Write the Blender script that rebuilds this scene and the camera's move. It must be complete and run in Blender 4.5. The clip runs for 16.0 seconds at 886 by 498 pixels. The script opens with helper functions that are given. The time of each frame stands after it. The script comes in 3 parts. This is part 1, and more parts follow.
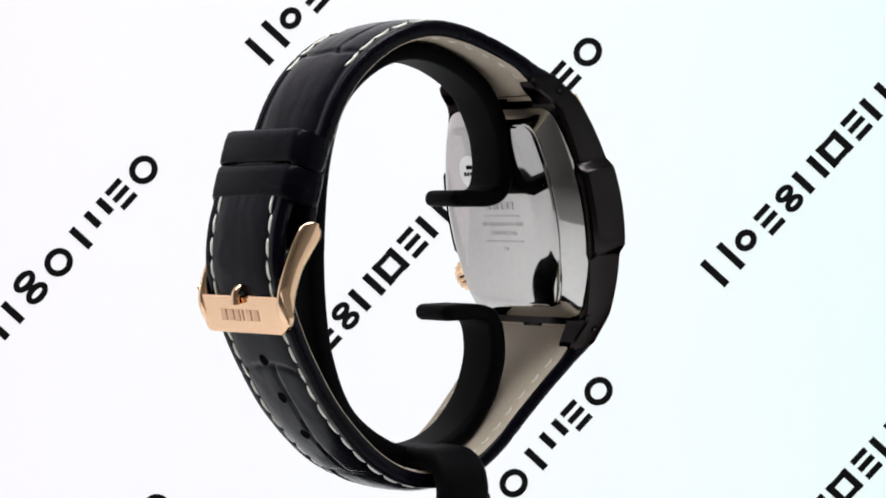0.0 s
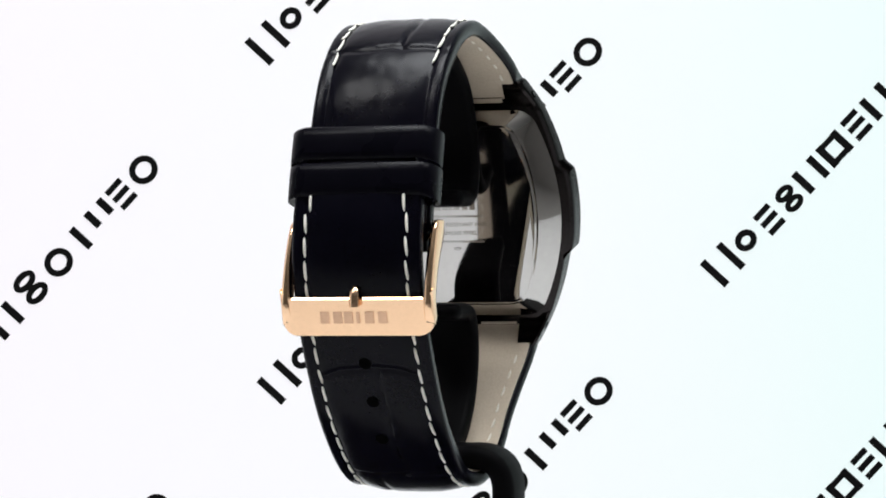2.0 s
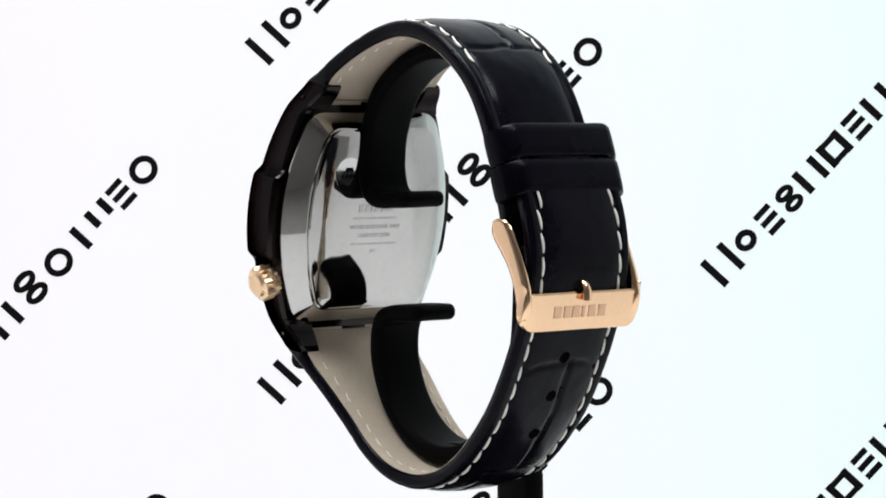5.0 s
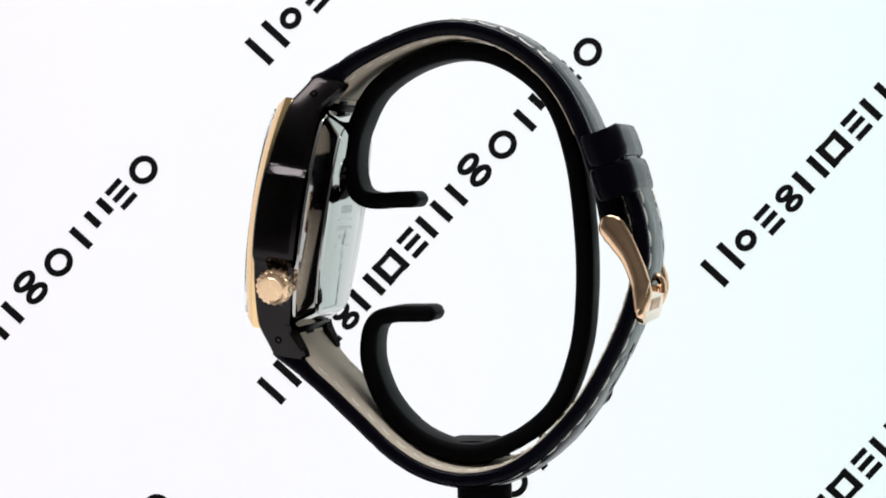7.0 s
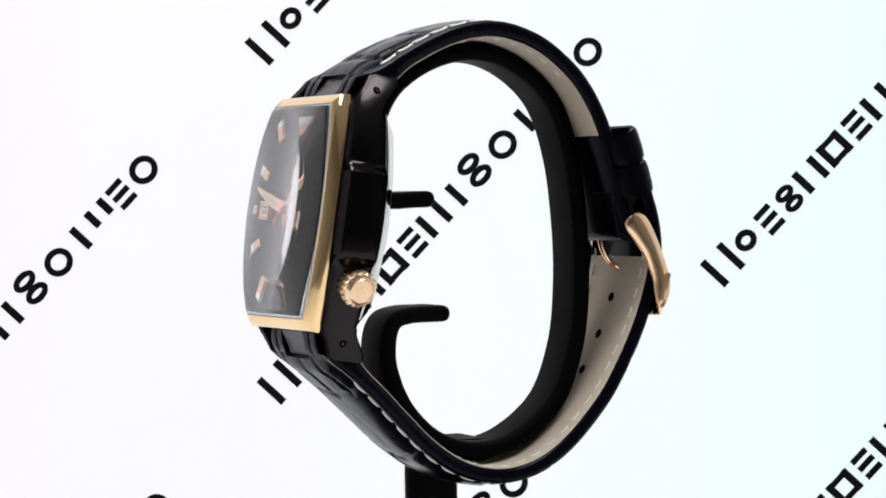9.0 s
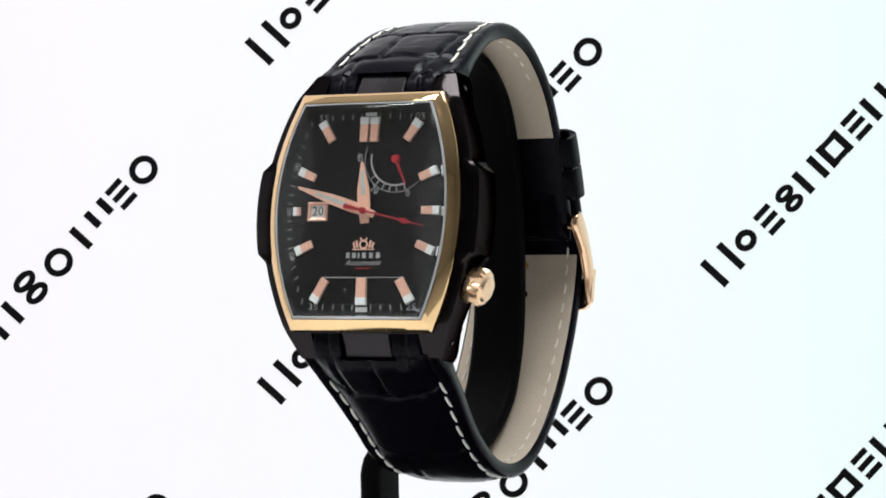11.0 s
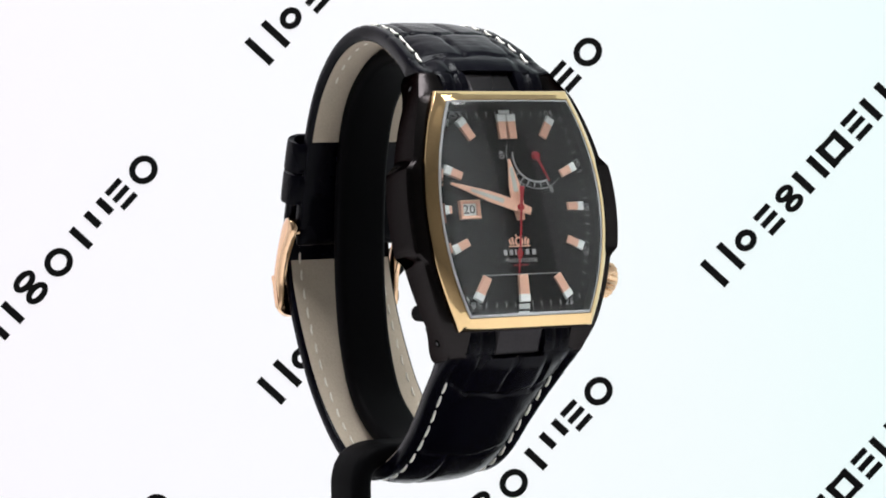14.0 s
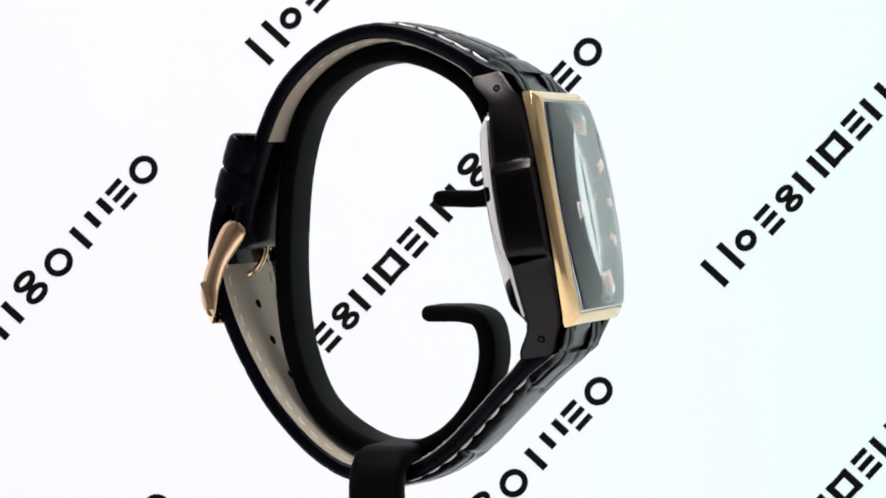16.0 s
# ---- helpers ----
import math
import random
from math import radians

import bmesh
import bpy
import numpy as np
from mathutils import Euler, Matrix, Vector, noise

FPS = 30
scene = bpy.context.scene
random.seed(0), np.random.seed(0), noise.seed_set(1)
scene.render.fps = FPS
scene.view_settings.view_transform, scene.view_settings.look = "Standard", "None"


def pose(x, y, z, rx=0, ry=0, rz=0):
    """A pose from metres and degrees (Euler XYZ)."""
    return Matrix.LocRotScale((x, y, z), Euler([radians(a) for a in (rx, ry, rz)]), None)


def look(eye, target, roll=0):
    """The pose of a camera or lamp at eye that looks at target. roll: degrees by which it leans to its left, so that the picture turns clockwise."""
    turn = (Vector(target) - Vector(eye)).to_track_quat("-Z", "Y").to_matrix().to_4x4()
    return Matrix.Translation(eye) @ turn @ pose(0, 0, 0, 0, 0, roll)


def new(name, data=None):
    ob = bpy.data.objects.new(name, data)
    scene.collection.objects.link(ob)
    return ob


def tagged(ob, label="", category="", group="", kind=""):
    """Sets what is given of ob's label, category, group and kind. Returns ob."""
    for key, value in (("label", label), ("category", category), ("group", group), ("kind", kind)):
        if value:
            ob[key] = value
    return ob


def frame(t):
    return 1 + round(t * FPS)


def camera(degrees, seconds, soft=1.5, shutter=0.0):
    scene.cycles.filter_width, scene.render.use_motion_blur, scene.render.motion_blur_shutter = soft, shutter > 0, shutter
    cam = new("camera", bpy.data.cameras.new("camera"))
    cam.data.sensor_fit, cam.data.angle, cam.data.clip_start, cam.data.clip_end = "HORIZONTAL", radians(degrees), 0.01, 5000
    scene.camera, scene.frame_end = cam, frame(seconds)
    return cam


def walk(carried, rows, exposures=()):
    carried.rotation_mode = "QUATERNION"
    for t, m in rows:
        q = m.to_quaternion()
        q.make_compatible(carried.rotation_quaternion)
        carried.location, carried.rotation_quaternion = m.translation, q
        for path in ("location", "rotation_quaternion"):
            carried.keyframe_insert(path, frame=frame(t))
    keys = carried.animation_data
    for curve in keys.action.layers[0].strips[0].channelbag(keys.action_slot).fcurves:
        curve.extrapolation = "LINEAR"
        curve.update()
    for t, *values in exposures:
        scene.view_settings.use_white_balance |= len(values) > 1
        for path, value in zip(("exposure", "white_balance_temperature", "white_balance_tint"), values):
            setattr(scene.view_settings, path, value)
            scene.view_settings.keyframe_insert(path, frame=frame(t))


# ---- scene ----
D, ZC = 0.45, 0.13          # camera distance from the turning axis, height of the lens
cam = camera(19.352, 16.0, soft=1.8)
PITCH, AIM, LEAN = radians(1.530), radians(0.2144), -1.104
EYE = Vector((0, -D, ZC))
CAM = look(EYE, EYE + Vector((math.sin(AIM), math.cos(AIM), -math.tan(PITCH))), LEAN)
walk(cam, [(0.0, CAM), (16.0, CAM)], exposures=[(0.0, 0.0), (16.0, 0.0)])

# ---- light ----
world = bpy.data.worlds.new("world")
world.use_nodes = True
world.node_tree.nodes["Background"].inputs[0].default_value = (0.55, 0.58, 0.62, 1)
world.node_tree.nodes["Background"].inputs[1].default_value = 0.05
scene.world = world


def softbox(name, eye, target, sx, sy, watts, colour=(1, 1, 1)):
    data = bpy.data.lights.new(name, "AREA")
    data.shape, data.size, data.size_y, data.energy, data.color = "RECTANGLE", sx, sy, watts, colour
    ob = new(name, data)
    ob.matrix_world = look(eye, target)
    return ob


softbox("lamp_top", (0.0, -0.04, 0.56), (0, 0.0, ZC), 0.26, 0.20, 2.9, (0.94, 0.97, 1.0))
softbox("lamp_left", (-0.26, -0.16, 0.60), (0, 0, ZC), 0.13, 0.13, 0.7)
softbox("lamp_right", (0.26, -0.16, 0.60), (0, 0, ZC), 0.13, 0.13, 0.7, (0.97, 1.0, 1.0))
# added fill, no known source: brightens the room side that the gold mirrors
softbox("room_fill", (0.0, -0.48, 0.71), (0, -1.10, 0.25), 0.40, 0.16, 0.85, (1.0, 0.96, 0.9))


# ---- materials ----
def material(name, base, rough=0.5, metal=0.0, grain=0.0, bump=0.0, scale=800.0, spread=0.15, coat=0.0, ior=1.5,
             big=60.0, rough_spread=0.08, kind="NOISE", spec=0.5, rim=1.0):
    """A surface with colour variation at two scales, uneven gloss and fine relief. Scales are per metre."""
    m = bpy.data.materials.new(name)
    m.use_nodes = True
    nt = m.node_tree
    b = nt.nodes["Principled BSDF"]
    b.inputs["Metallic"].default_value = metal
    b.inputs["IOR"].default_value = ior
    b.inputs["Specular IOR Level"].default_value = spec
    b.inputs["Specular Tint"].default_value = (rim, rim, rim, 1)
    b.inputs["Coat Weight"].default_value = coat
    b.inputs["Coat Roughness"].default_value = 0.12
    tc = nt.nodes.new("ShaderNodeTexCoord")
    def noise_tex(s, detail):
        n = nt.nodes.new("ShaderNodeTexNoise")
        n.inputs["Scale"].default_value, n.inputs["Detail"].default_value = s, detail
        nt.links.new(tc.outputs["Object"], n.inputs["Vector"])
        return n
    fine, wide = noise_tex(scale, 4), noise_tex(big, 3)
    add = nt.nodes.new("ShaderNodeMath"); add.operation = "ADD"
    nt.links.new(fine.outputs["Fac"], add.inputs[0]); nt.links.new(wide.outputs["Fac"], add.inputs[1])
    ramp = nt.nodes.new("ShaderNodeMapRange")
    ramp.inputs["From Min"].default_value, ramp.inputs["From Max"].default_value = 0.6, 1.4
    ramp.inputs["To Min"].default_value, ramp.inputs["To Max"].default_value = 1 - spread, 1 + spread
    nt.links.new(add.outputs[0], ramp.inputs["Value"])
    mul = nt.nodes.new("ShaderNodeVectorMath"); mul.operation = "SCALE"
    mul.inputs[0].default_value = base
    nt.links.new(ramp.outputs[0], mul.inputs["Scale"])
    nt.links.new(mul.outputs[0], b.inputs["Base Color"])
    rr = nt.nodes.new("ShaderNodeMapRange")
    rr.inputs["From Min"].default_value, rr.inputs["From Max"].default_value = 0.3, 0.7
    rr.inputs["To Min"].default_value, rr.inputs["To Max"].default_value = max(0.02, rough - rough_spread), rough + rough_spread
    nt.links.new(wide.outputs["Fac"], rr.inputs["Value"])
    nt.links.new(rr.outputs[0], b.inputs["Roughness"])
    if bump:
        src = fine.outputs["Fac"]
        if kind == "VORONOI":
            v = nt.nodes.new("ShaderNodeTexVoronoi")
            v.feature = "DISTANCE_TO_EDGE"
            v.inputs["Scale"].default_value = grain
            nt.links.new(tc.outputs["Object"], v.inputs["Vector"])
            mx = nt.nodes.new("ShaderNodeMath"); mx.operation = "MULTIPLY_ADD"
            nt.links.new(v.outputs["Distance"], mx.inputs[0])
            mx.inputs[1].default_value = 0.9
            nt.links.new(fine.outputs["Fac"], mx.inputs[2])
            src = mx.outputs[0]
        bp = nt.nodes.new("ShaderNodeBump")
        bp.inputs["Strength"].default_value, bp.inputs["Distance"].default_value = bump, 0.0002
        nt.links.new(src, bp.inputs["Height"])
        nt.links.new(bp.outputs["Normal"], b.inputs["Normal"])
    return m


LEATHER = material("croc_leather", (0.0018, 0.0016, 0.004), 0.23, bump=0.035, scale=1500, grain=1100, kind="VORONOI", spread=0.3, rough_spread=0.03, spec=0.075)
LEATHER_PLAIN = material("plain_leather", (0.0018, 0.0016, 0.0035), 0.26, bump=0.025, scale=2200, spread=0.3, spec=0.05)
LINING = material("nubuck_lining", (0.50, 0.42, 0.33), 0.9, bump=0.3, scale=2500, spread=0.12, big=120)
THREAD = material("white_thread", (0.78, 0.75, 0.68), 0.8, bump=0.5, scale=4000, spread=0.1)
THREAD_IN = material("cream_thread", (0.74, 0.70, 0.62), 0.85, bump=0.5, scale=4000, spread=0.1)
BLACK_STEEL = material("black_plated_steel", (0.024, 0.021, 0.021), 0.17, metal=1.0, rim=0.3, bump=0.05, scale=2500, spread=0.15)
BLACK_BRUSHED = material("brushed_black_steel", (0.034, 0.031, 0.033), 0.30, metal=1.0, bump=0.12, scale=3000, spread=0.2)
GOLD = material("rose_gold_plate", (0.86, 0.595, 0.31), 0.09, metal=1.0, bump=0.02, scale=1500, spread=0.06, rough_spread=0.04)
CROWN_GOLD = material("satin_rose_gold", (0.87, 0.60, 0.38), 0.3, metal=0.85, bump=0.03, scale=1800, spread=0.06)
ROSE = material("rose_gold_buckle_plate", (0.88, 0.58, 0.37), 0.1, metal=1.0, bump=0.02, scale=1500, spread=0.05, rough_spread=0.04)
STEEL = material("polished_steel", (0.47, 0.455, 0.44), 0.06, metal=1.0, bump=0.01, scale=900, spread=0.05, rough_spread=0.03)
GASKET = material("matte_steel_gasket", (0.55, 0.55, 0.56), 0.5, metal=0.6, spread=0.05)
PLASTIC = material("black_plastic", (0.0022, 0.002, 0.0025), 0.55, bump=0.03, scale=1800, spread=0.2, spec=0.03)
DIAL = material("black_dial_lacquer", (0.003, 0.003, 0.0035), 0.14, spread=0.2, spec=0.4)
COPPER = material("rose_gold_applique", (0.80, 0.47, 0.34), 0.38, metal=0.25, spread=0.06)
LUME = material("white_lume", (0.80, 0.82, 0.80), 0.5, spread=0.05)
LUME_GREY = material("grey_lume", (0.45, 0.47, 0.43), 0.5, spread=0.06)
PRINT = material("white_dial_print", (0.33, 0.33, 0.33), 0.6, spread=0.05)
RED = material("red_lacquer", (0.30, 0.008, 0.016), 0.35, spread=0.1)
DARK_PRINT = material("dark_engraving", (0.41, 0.40, 0.39), 0.12, metal=1.0, spread=0.12, rough_spread=0.03)
ENGRAVED_GOLD = material("engraved_gold", (0.66, 0.42, 0.28), 0.34, metal=1.0, spread=0.08)
HOLE = material("hole_shadow_leather", (0.001, 0.001, 0.001), 0.9, spread=0.2, spec=0.02)
BRIGHT_STEEL = material("bright_steel", (0.80, 0.79, 0.78), 0.09, metal=1.0, spread=0.05)
TENT = material("white_tent_fabric", (0.80, 0.80, 0.80), 0.85, bump=0.2, scale=900, spread=0.03)
ROOM = material("dim_room_grey", (0.30, 0.29, 0.28), 0.9, bump=0.2, scale=300, spread=0.2)
ROOF = material("grey_tent_roof", (0.5, 0.5, 0.5), 0.9, bump=0.2, scale=500, spread=0.1)
UNDER_SHEET = material("black_reflection_sheet", (0.012, 0.012, 0.012), 0.7, bump=0.3, scale=900, spread=0.25, spec=0.2)
INK = material("black_printing_ink", (0.004, 0.004, 0.004), 0.8, spread=0.2, spec=0.05)


def lit_panel(name):
    """A back-lit white panel; the light's drift from pinkish to cyan is set in its emission colour."""
    m = bpy.data.materials.new(name)
    m.use_nodes = True
    nt = m.node_tree
    b = nt.nodes["Principled BSDF"]
    b.inputs["Base Color"].default_value = (0.08, 0.08, 0.08, 1)
    b.inputs["Roughness"].default_value = 0.8
    tc = nt.nodes.new("ShaderNodeTexCoord")
    sep = nt.nodes.new("ShaderNodeSeparateXYZ")
    nt.links.new(tc.outputs["Object"], sep.inputs[0])
    n = nt.nodes.new("ShaderNodeTexNoise")
    n.inputs["Scale"].default_value, n.inputs["Detail"].default_value = 9.0, 3
    nt.links.new(tc.outputs["Object"], n.inputs["Vector"])
    mr = nt.nodes.new("ShaderNodeMath"); mr.operation = "MULTIPLY_ADD"
    nt.links.new(n.outputs["Fac"], mr.inputs[0]); mr.inputs[1].default_value = 0.06
    nt.links.new(sep.outputs["X"], mr.inputs[2])
    cr = nt.nodes.new("ShaderNodeValToRGB")
    cr.color_ramp.elements[0].position, cr.color_ramp.elements[0].color = 0.0, (0.985, 0.945, 1.0, 1)
    cr.color_ramp.elements[1].position, cr.color_ramp.elements[1].color = 1.0, (0.84, 0.995, 0.985, 1)
    e = cr.color_ramp.elements.new(0.55); e.color = (0.955, 0.975, 1.0, 1)
    mp = nt.nodes.new("ShaderNodeMapRange")
    mp.inputs["From Min"].default_value, mp.inputs["From Max"].default_value = -0.12, 0.18
    nt.links.new(mr.outputs[0], mp.inputs["Value"])
    nt.links.new(mp.outputs[0], cr.inputs[0])
    nt.links.new(cr.outputs[0], b.inputs["Emission Color"])
    b.inputs["Emission Strength"].default_value = 0.893
    return m


PANEL = lit_panel("backlit_white_panel")


def glass(name):
    m = bpy.data.materials.new(name)
    m.use_nodes = True
    b = m.node_tree.nodes["Principled BSDF"]
    b.inputs["Transmission Weight"].default_value = 1.0
    b.inputs["Roughness"].default_value = 0.01
    b.inputs["IOR"].default_value = 1.5
    b.inputs["Base Color"].default_value = (0.97, 0.98, 0.98, 1)
    return m


CRYSTAL = glass("mineral_crystal")

# ---- building helpers (millimetres) ----
MM = Matrix.Scale(0.001, 4)


def part(name, bm, mat, parent, label="", space=None, smooth=True, kind="", sharp=35):
    """Links a bmesh given in millimetres as one mesh under parent."""
    if space is not None:
        bmesh.ops.transform(bm, matrix=space, verts=bm.verts)
    bmesh.ops.transform(bm, matrix=MM, verts=bm.verts)
    bmesh.ops.recalc_face_normals(bm, faces=bm.faces)
    me = bpy.data.meshes.new(name)
    if smooth:
        for f in bm.faces:
            f.smooth = True
        for e in bm.edges:
            if len(e.link_faces) == 2 and e.calc_face_angle(0) > radians(sharp):
                e.smooth = False
    bm.to_mesh(me)
    bm.free()
    me.materials.append(mat)
    ob = new(name, me)
    ob.parent = parent
    return tagged(ob, label=label, kind=kind)


def loft(rings, caps=True, close=False, bm=None):
    """Skin through rings of equal length. close: the last ring joins the first."""
    bm = bm or bmesh.new()
    vs = [[bm.verts.new(p) for p in r] for r in rings]
    n = len(vs[0])
    last = len(vs) if close else len(vs) - 1
    for i in range(last):
        a, b = vs[i], vs[(i + 1) % len(vs)]
        for j in range(n):
            bm.faces.new((a[j], a[(j + 1) % n], b[(j + 1) % n], b[j]))
    if caps and not close:
        bm.faces.new(list(reversed(vs[0])))
        bm.faces.new(vs[-1])
    return bm


def box(cx, cy, cz, sx, sy, sz, bevel=0.0, m=None, bm=None):
    made = bmesh.new()
    bmesh.ops.create_cube(made, size=1.0)
    bmesh.ops.transform(made, matrix=Matrix.Translation((cx, cy, cz)) @ Matrix.Diagonal((sx, sy, sz, 1)), verts=made.verts)
    if bevel:
        bmesh.ops.bevel(made, geom=made.edges[:], offset=bevel, segments=2, affect="EDGES", profile=0.5)
    if m is not None:
        bmesh.ops.transform(made, matrix=m, verts=made.verts)
    return made


def prism(outline, z0, z1, bevel=0.0):
    """A flat outline in x, y raised from z0 to z1."""
    rings = [[Vector((x, y, z0)) for x, y in outline]]
    if bevel:
        c = Vector((sum(p[0] for p in outline) / len(outline), sum(p[1] for p in outline) / len(outline), 0))
        rings.append([Vector((x, y, z1 - bevel)) for x, y in outline])
        top = []
        for x, y in outline:
            d = c - Vector((x, y, 0))
            top.append(Vector((x, y, z1)) + d.normalized() * min(bevel, d.length * 0.5))
        rings.append(top)
    else:
        rings.append([Vector((x, y, z1)) for x, y in outline])
    return loft(rings)


def smoothstep(a, b, x):
    t = max(0.0, min(1.0, (x - a) / (b - a)))
    return t * t * (3 - 2 * t)


def spline(points, step):
    """A smooth line through 2D points, sampled at even steps: places and unit tangents."""
    pts = [Vector(p) for p in points]
    pts = [2 * pts[0] - pts[1]] + pts + [2 * pts[-1] - pts[-2]]
    fine = []
    for i in range(1, len(pts) - 2):
        a, b, c, d = pts[i - 1:i + 3]
        for k in range(40):
            t = k / 40
            fine.append(0.5 * ((2 * b) + (c - a) * t + (2 * a - 5 * b + 4 * c - d) * t * t + (3 * b - a - 3 * c + d) * t ** 3))
    fine.append(pts[-2])
    cum = [0.0]
    for p, q in zip(fine, fine[1:]):
        cum.append(cum[-1] + (q - p).length)
    n = max(2, round(cum[-1] / step))
    out, j = [], 0
    for i in range(n + 1):
        s = cum[-1] * i / n
        while j < len(cum) - 2 and cum[j + 1] < s:
            j += 1
        t = (s - cum[j]) / max(1e-9, cum[j + 1] - cum[j])
        out.append(fine[j].lerp(fine[j + 1], t))
    res = []
    for i, p in enumerate(out):
        q = out[min(i + 1, n)] - out[max(i - 1, 0)]
        res.append((p, q.normalized(), cum[-1] * i / n))
    return res


def text_mesh(body, size, italic=0.0):
    cu = bpy.data.curves.new("lettering", "FONT")
    cu.body, cu.size, cu.align_x, cu.align_y, cu.shear = body, size, "CENTER", "CENTER", italic
    cu.resolution_u = 2
    tmp = new("lettering", cu)
    bpy.context.view_layer.update()
    me = bpy.data.meshes.new_from_object(tmp.evaluated_get(bpy.context.evaluated_depsgraph_get()))
    bpy.data.objects.remove(tmp)
    bm = bmesh.new()
    bm.from_mesh(me)
    bpy.data.meshes.remove(me)
    return bm


# ---- light tent ----
def slab(name, x0, x1, y0, y1, z0, z1, mat, label, category):
    ob = part(name, box((x0 + x1) / 2, (y0 + y1) / 2, (z0 + z1) / 2, x1 - x0, y1 - y0, z1 - z0), mat, None, smooth=False)
    return tagged(ob, label, category, kind="structure")


YB = 300.0   # the backdrop's distance behind the axis
W = 620.0    # half the width between the sides
slab("floor", -W - 12, W + 12, -300, YB + 12, -12, 0, TENT, "matte white table under the turning stand", "table")
slab("floor_dim", -W - 12, W + 12, -1100, -300, -12, -2, ROOM, "dim grey floor in front of the white table", "floor")
# unseen black sheet, added so strap and ring mirror darkness from below
slab("mat", -75, 75, -40, 110, 0, 4, UNDER_SHEET, "unseen black sheet added to darken reflections from below", "mat")
backdrop = slab("backdrop", -W, W, YB, YB + 12, 0, 720, PANEL, "back-lit white display panel with slanted black print", "backdrop")
# unseen roof, greyed so the leather mirrors less from above
slab("ceiling", -W - 12, W + 12, -1100, YB + 12, 720, 732, ROOF, "unseen grey roof, toned to hold back reflections", "ceiling")
# unseen sides; the white-to-grey split sets what gold and crystal mirror
slab("wall_west", -W - 12, -W, -220, YB + 12, 0, 720, TENT, "white fabric side of the light tent", "wall")
slab("wall_east", W, W + 12, -220, YB + 12, 0, 720, TENT, "white fabric side of the light tent", "wall")
slab("wall_west_dim", -W - 12, -W, -1100, -220, -2, 720, ROOM, "dim grey wall behind the camera", "wall")
slab("wall_east_dim", W, W + 12, -1100, -220, -2, 720, ROOM, "dim grey wall behind the camera", "wall")
slab("wall_south", -W - 12, W + 12, -1112, -1100, -2, 720, ROOM, "dim grey wall behind the camera", "wall")


# ---- print on the backdrop: plain shapes in rows, each row a line of the shop's name ----
K = 0.1631                                  # panel millimetres per unit of the lettering grid
E1, E2 = Vector((0.691, 0.723)), Vector((-0.723, 0.691))   # along and up the slanted rows (x, z)
ADVANCE = dict(A=66, R=55, E=51, Z=51, I=60, D=64, N=60, T=53, B=63, O=62, C=54, Y=55)


def stroke(bm, x0, y0, x1, y1, w):
    d = Vector((x1 - x0, y1 - y0)).normalized()
    s = Vector((-d.y, d.x)) * w / 2
    a, b = Vector((x0, y0)), Vector((x1, y1))
    ring = [a - s, b - s, b + s, a + s]
    lo = [bm.verts.new((p.x, p.y, 0.0)) for p in ring]
    hi = [bm.verts.new((p.x, p.y, 0.8)) for p in ring]
    bm.faces.new(hi)
    bm.faces.new(list(reversed(lo)))
    for i in range(4):
        bm.faces.new((lo[i], lo[(i + 1) % 4], hi[(i + 1) % 4], hi[i]))


def band(bm, cx, cy, rx, ry, a0, a1, w, n=22):
    full = abs(a1 - a0) >= 360
    rings = []
    for i in range(n if full else n + 1):
        a = radians(a0 + (a1 - a0) * i / n)
        c, s = math.cos(a), math.sin(a)
        rings.append([Vector((cx + (rx + o) * c, cy + (ry + o) * s, z)) for o, z in ((-w / 2, 0), (w / 2, 0), (w / 2, 0.8), (-w / 2, 0.8))])
    loft(rings, caps=not full, close=full, bm=bm)


def mark(kind):
    bm, w, h = bmesh.new(), 13.5, 47.0
    if kind == "A":
        for x in (6, 48): stroke(bm, x, 0, x, 60, w)
    elif kind in "NI":
        for x in (6, 44): stroke(bm, x, 0, x, h, w)
    elif kind == "D":
        for x in (8, 46): stroke(bm, x, 0, x, h, w)
        stroke(bm, 14, 6, 40, 6, 10)
        stroke(bm, 14, 41, 40, 41, 10)
    elif kind == "Y":
        for x in (8, 40): stroke(bm, x, 14, x, h, w)
    elif kind == "T":
        stroke(bm, 23, 0, 23, h, w)
    elif kind == "R":
        band(bm, 20, 29, 15, 13, 0, 360, 11)
    elif kind == "E":
        for y in (5, 24, 42): stroke(bm, 2, y, 38, y, 10.5)
    elif kind == "Z":
        for y in (11, 35): band(bm, 20, y, 14, 8, 0, 360, 10)
    elif kind == "B":
        for y in (15, 45): band(bm, 24, y, 18, 10, 0, 360, 11)
    elif kind in "OC":
        band(bm, 27, 23.5, 21, 19, 0, 360, 11)
    bmesh.ops.transform(bm, matrix=Matrix(((E1.x * K, E2.x * K, 0, 0), (0, 0, -0.5, 0), (E1.y * K, E2.y * K, 0, 0), (0, 0, 0, 1))), verts=bm.verts)
    ob = part("print_mark", bm, INK, None, smooth=False)
    return ob


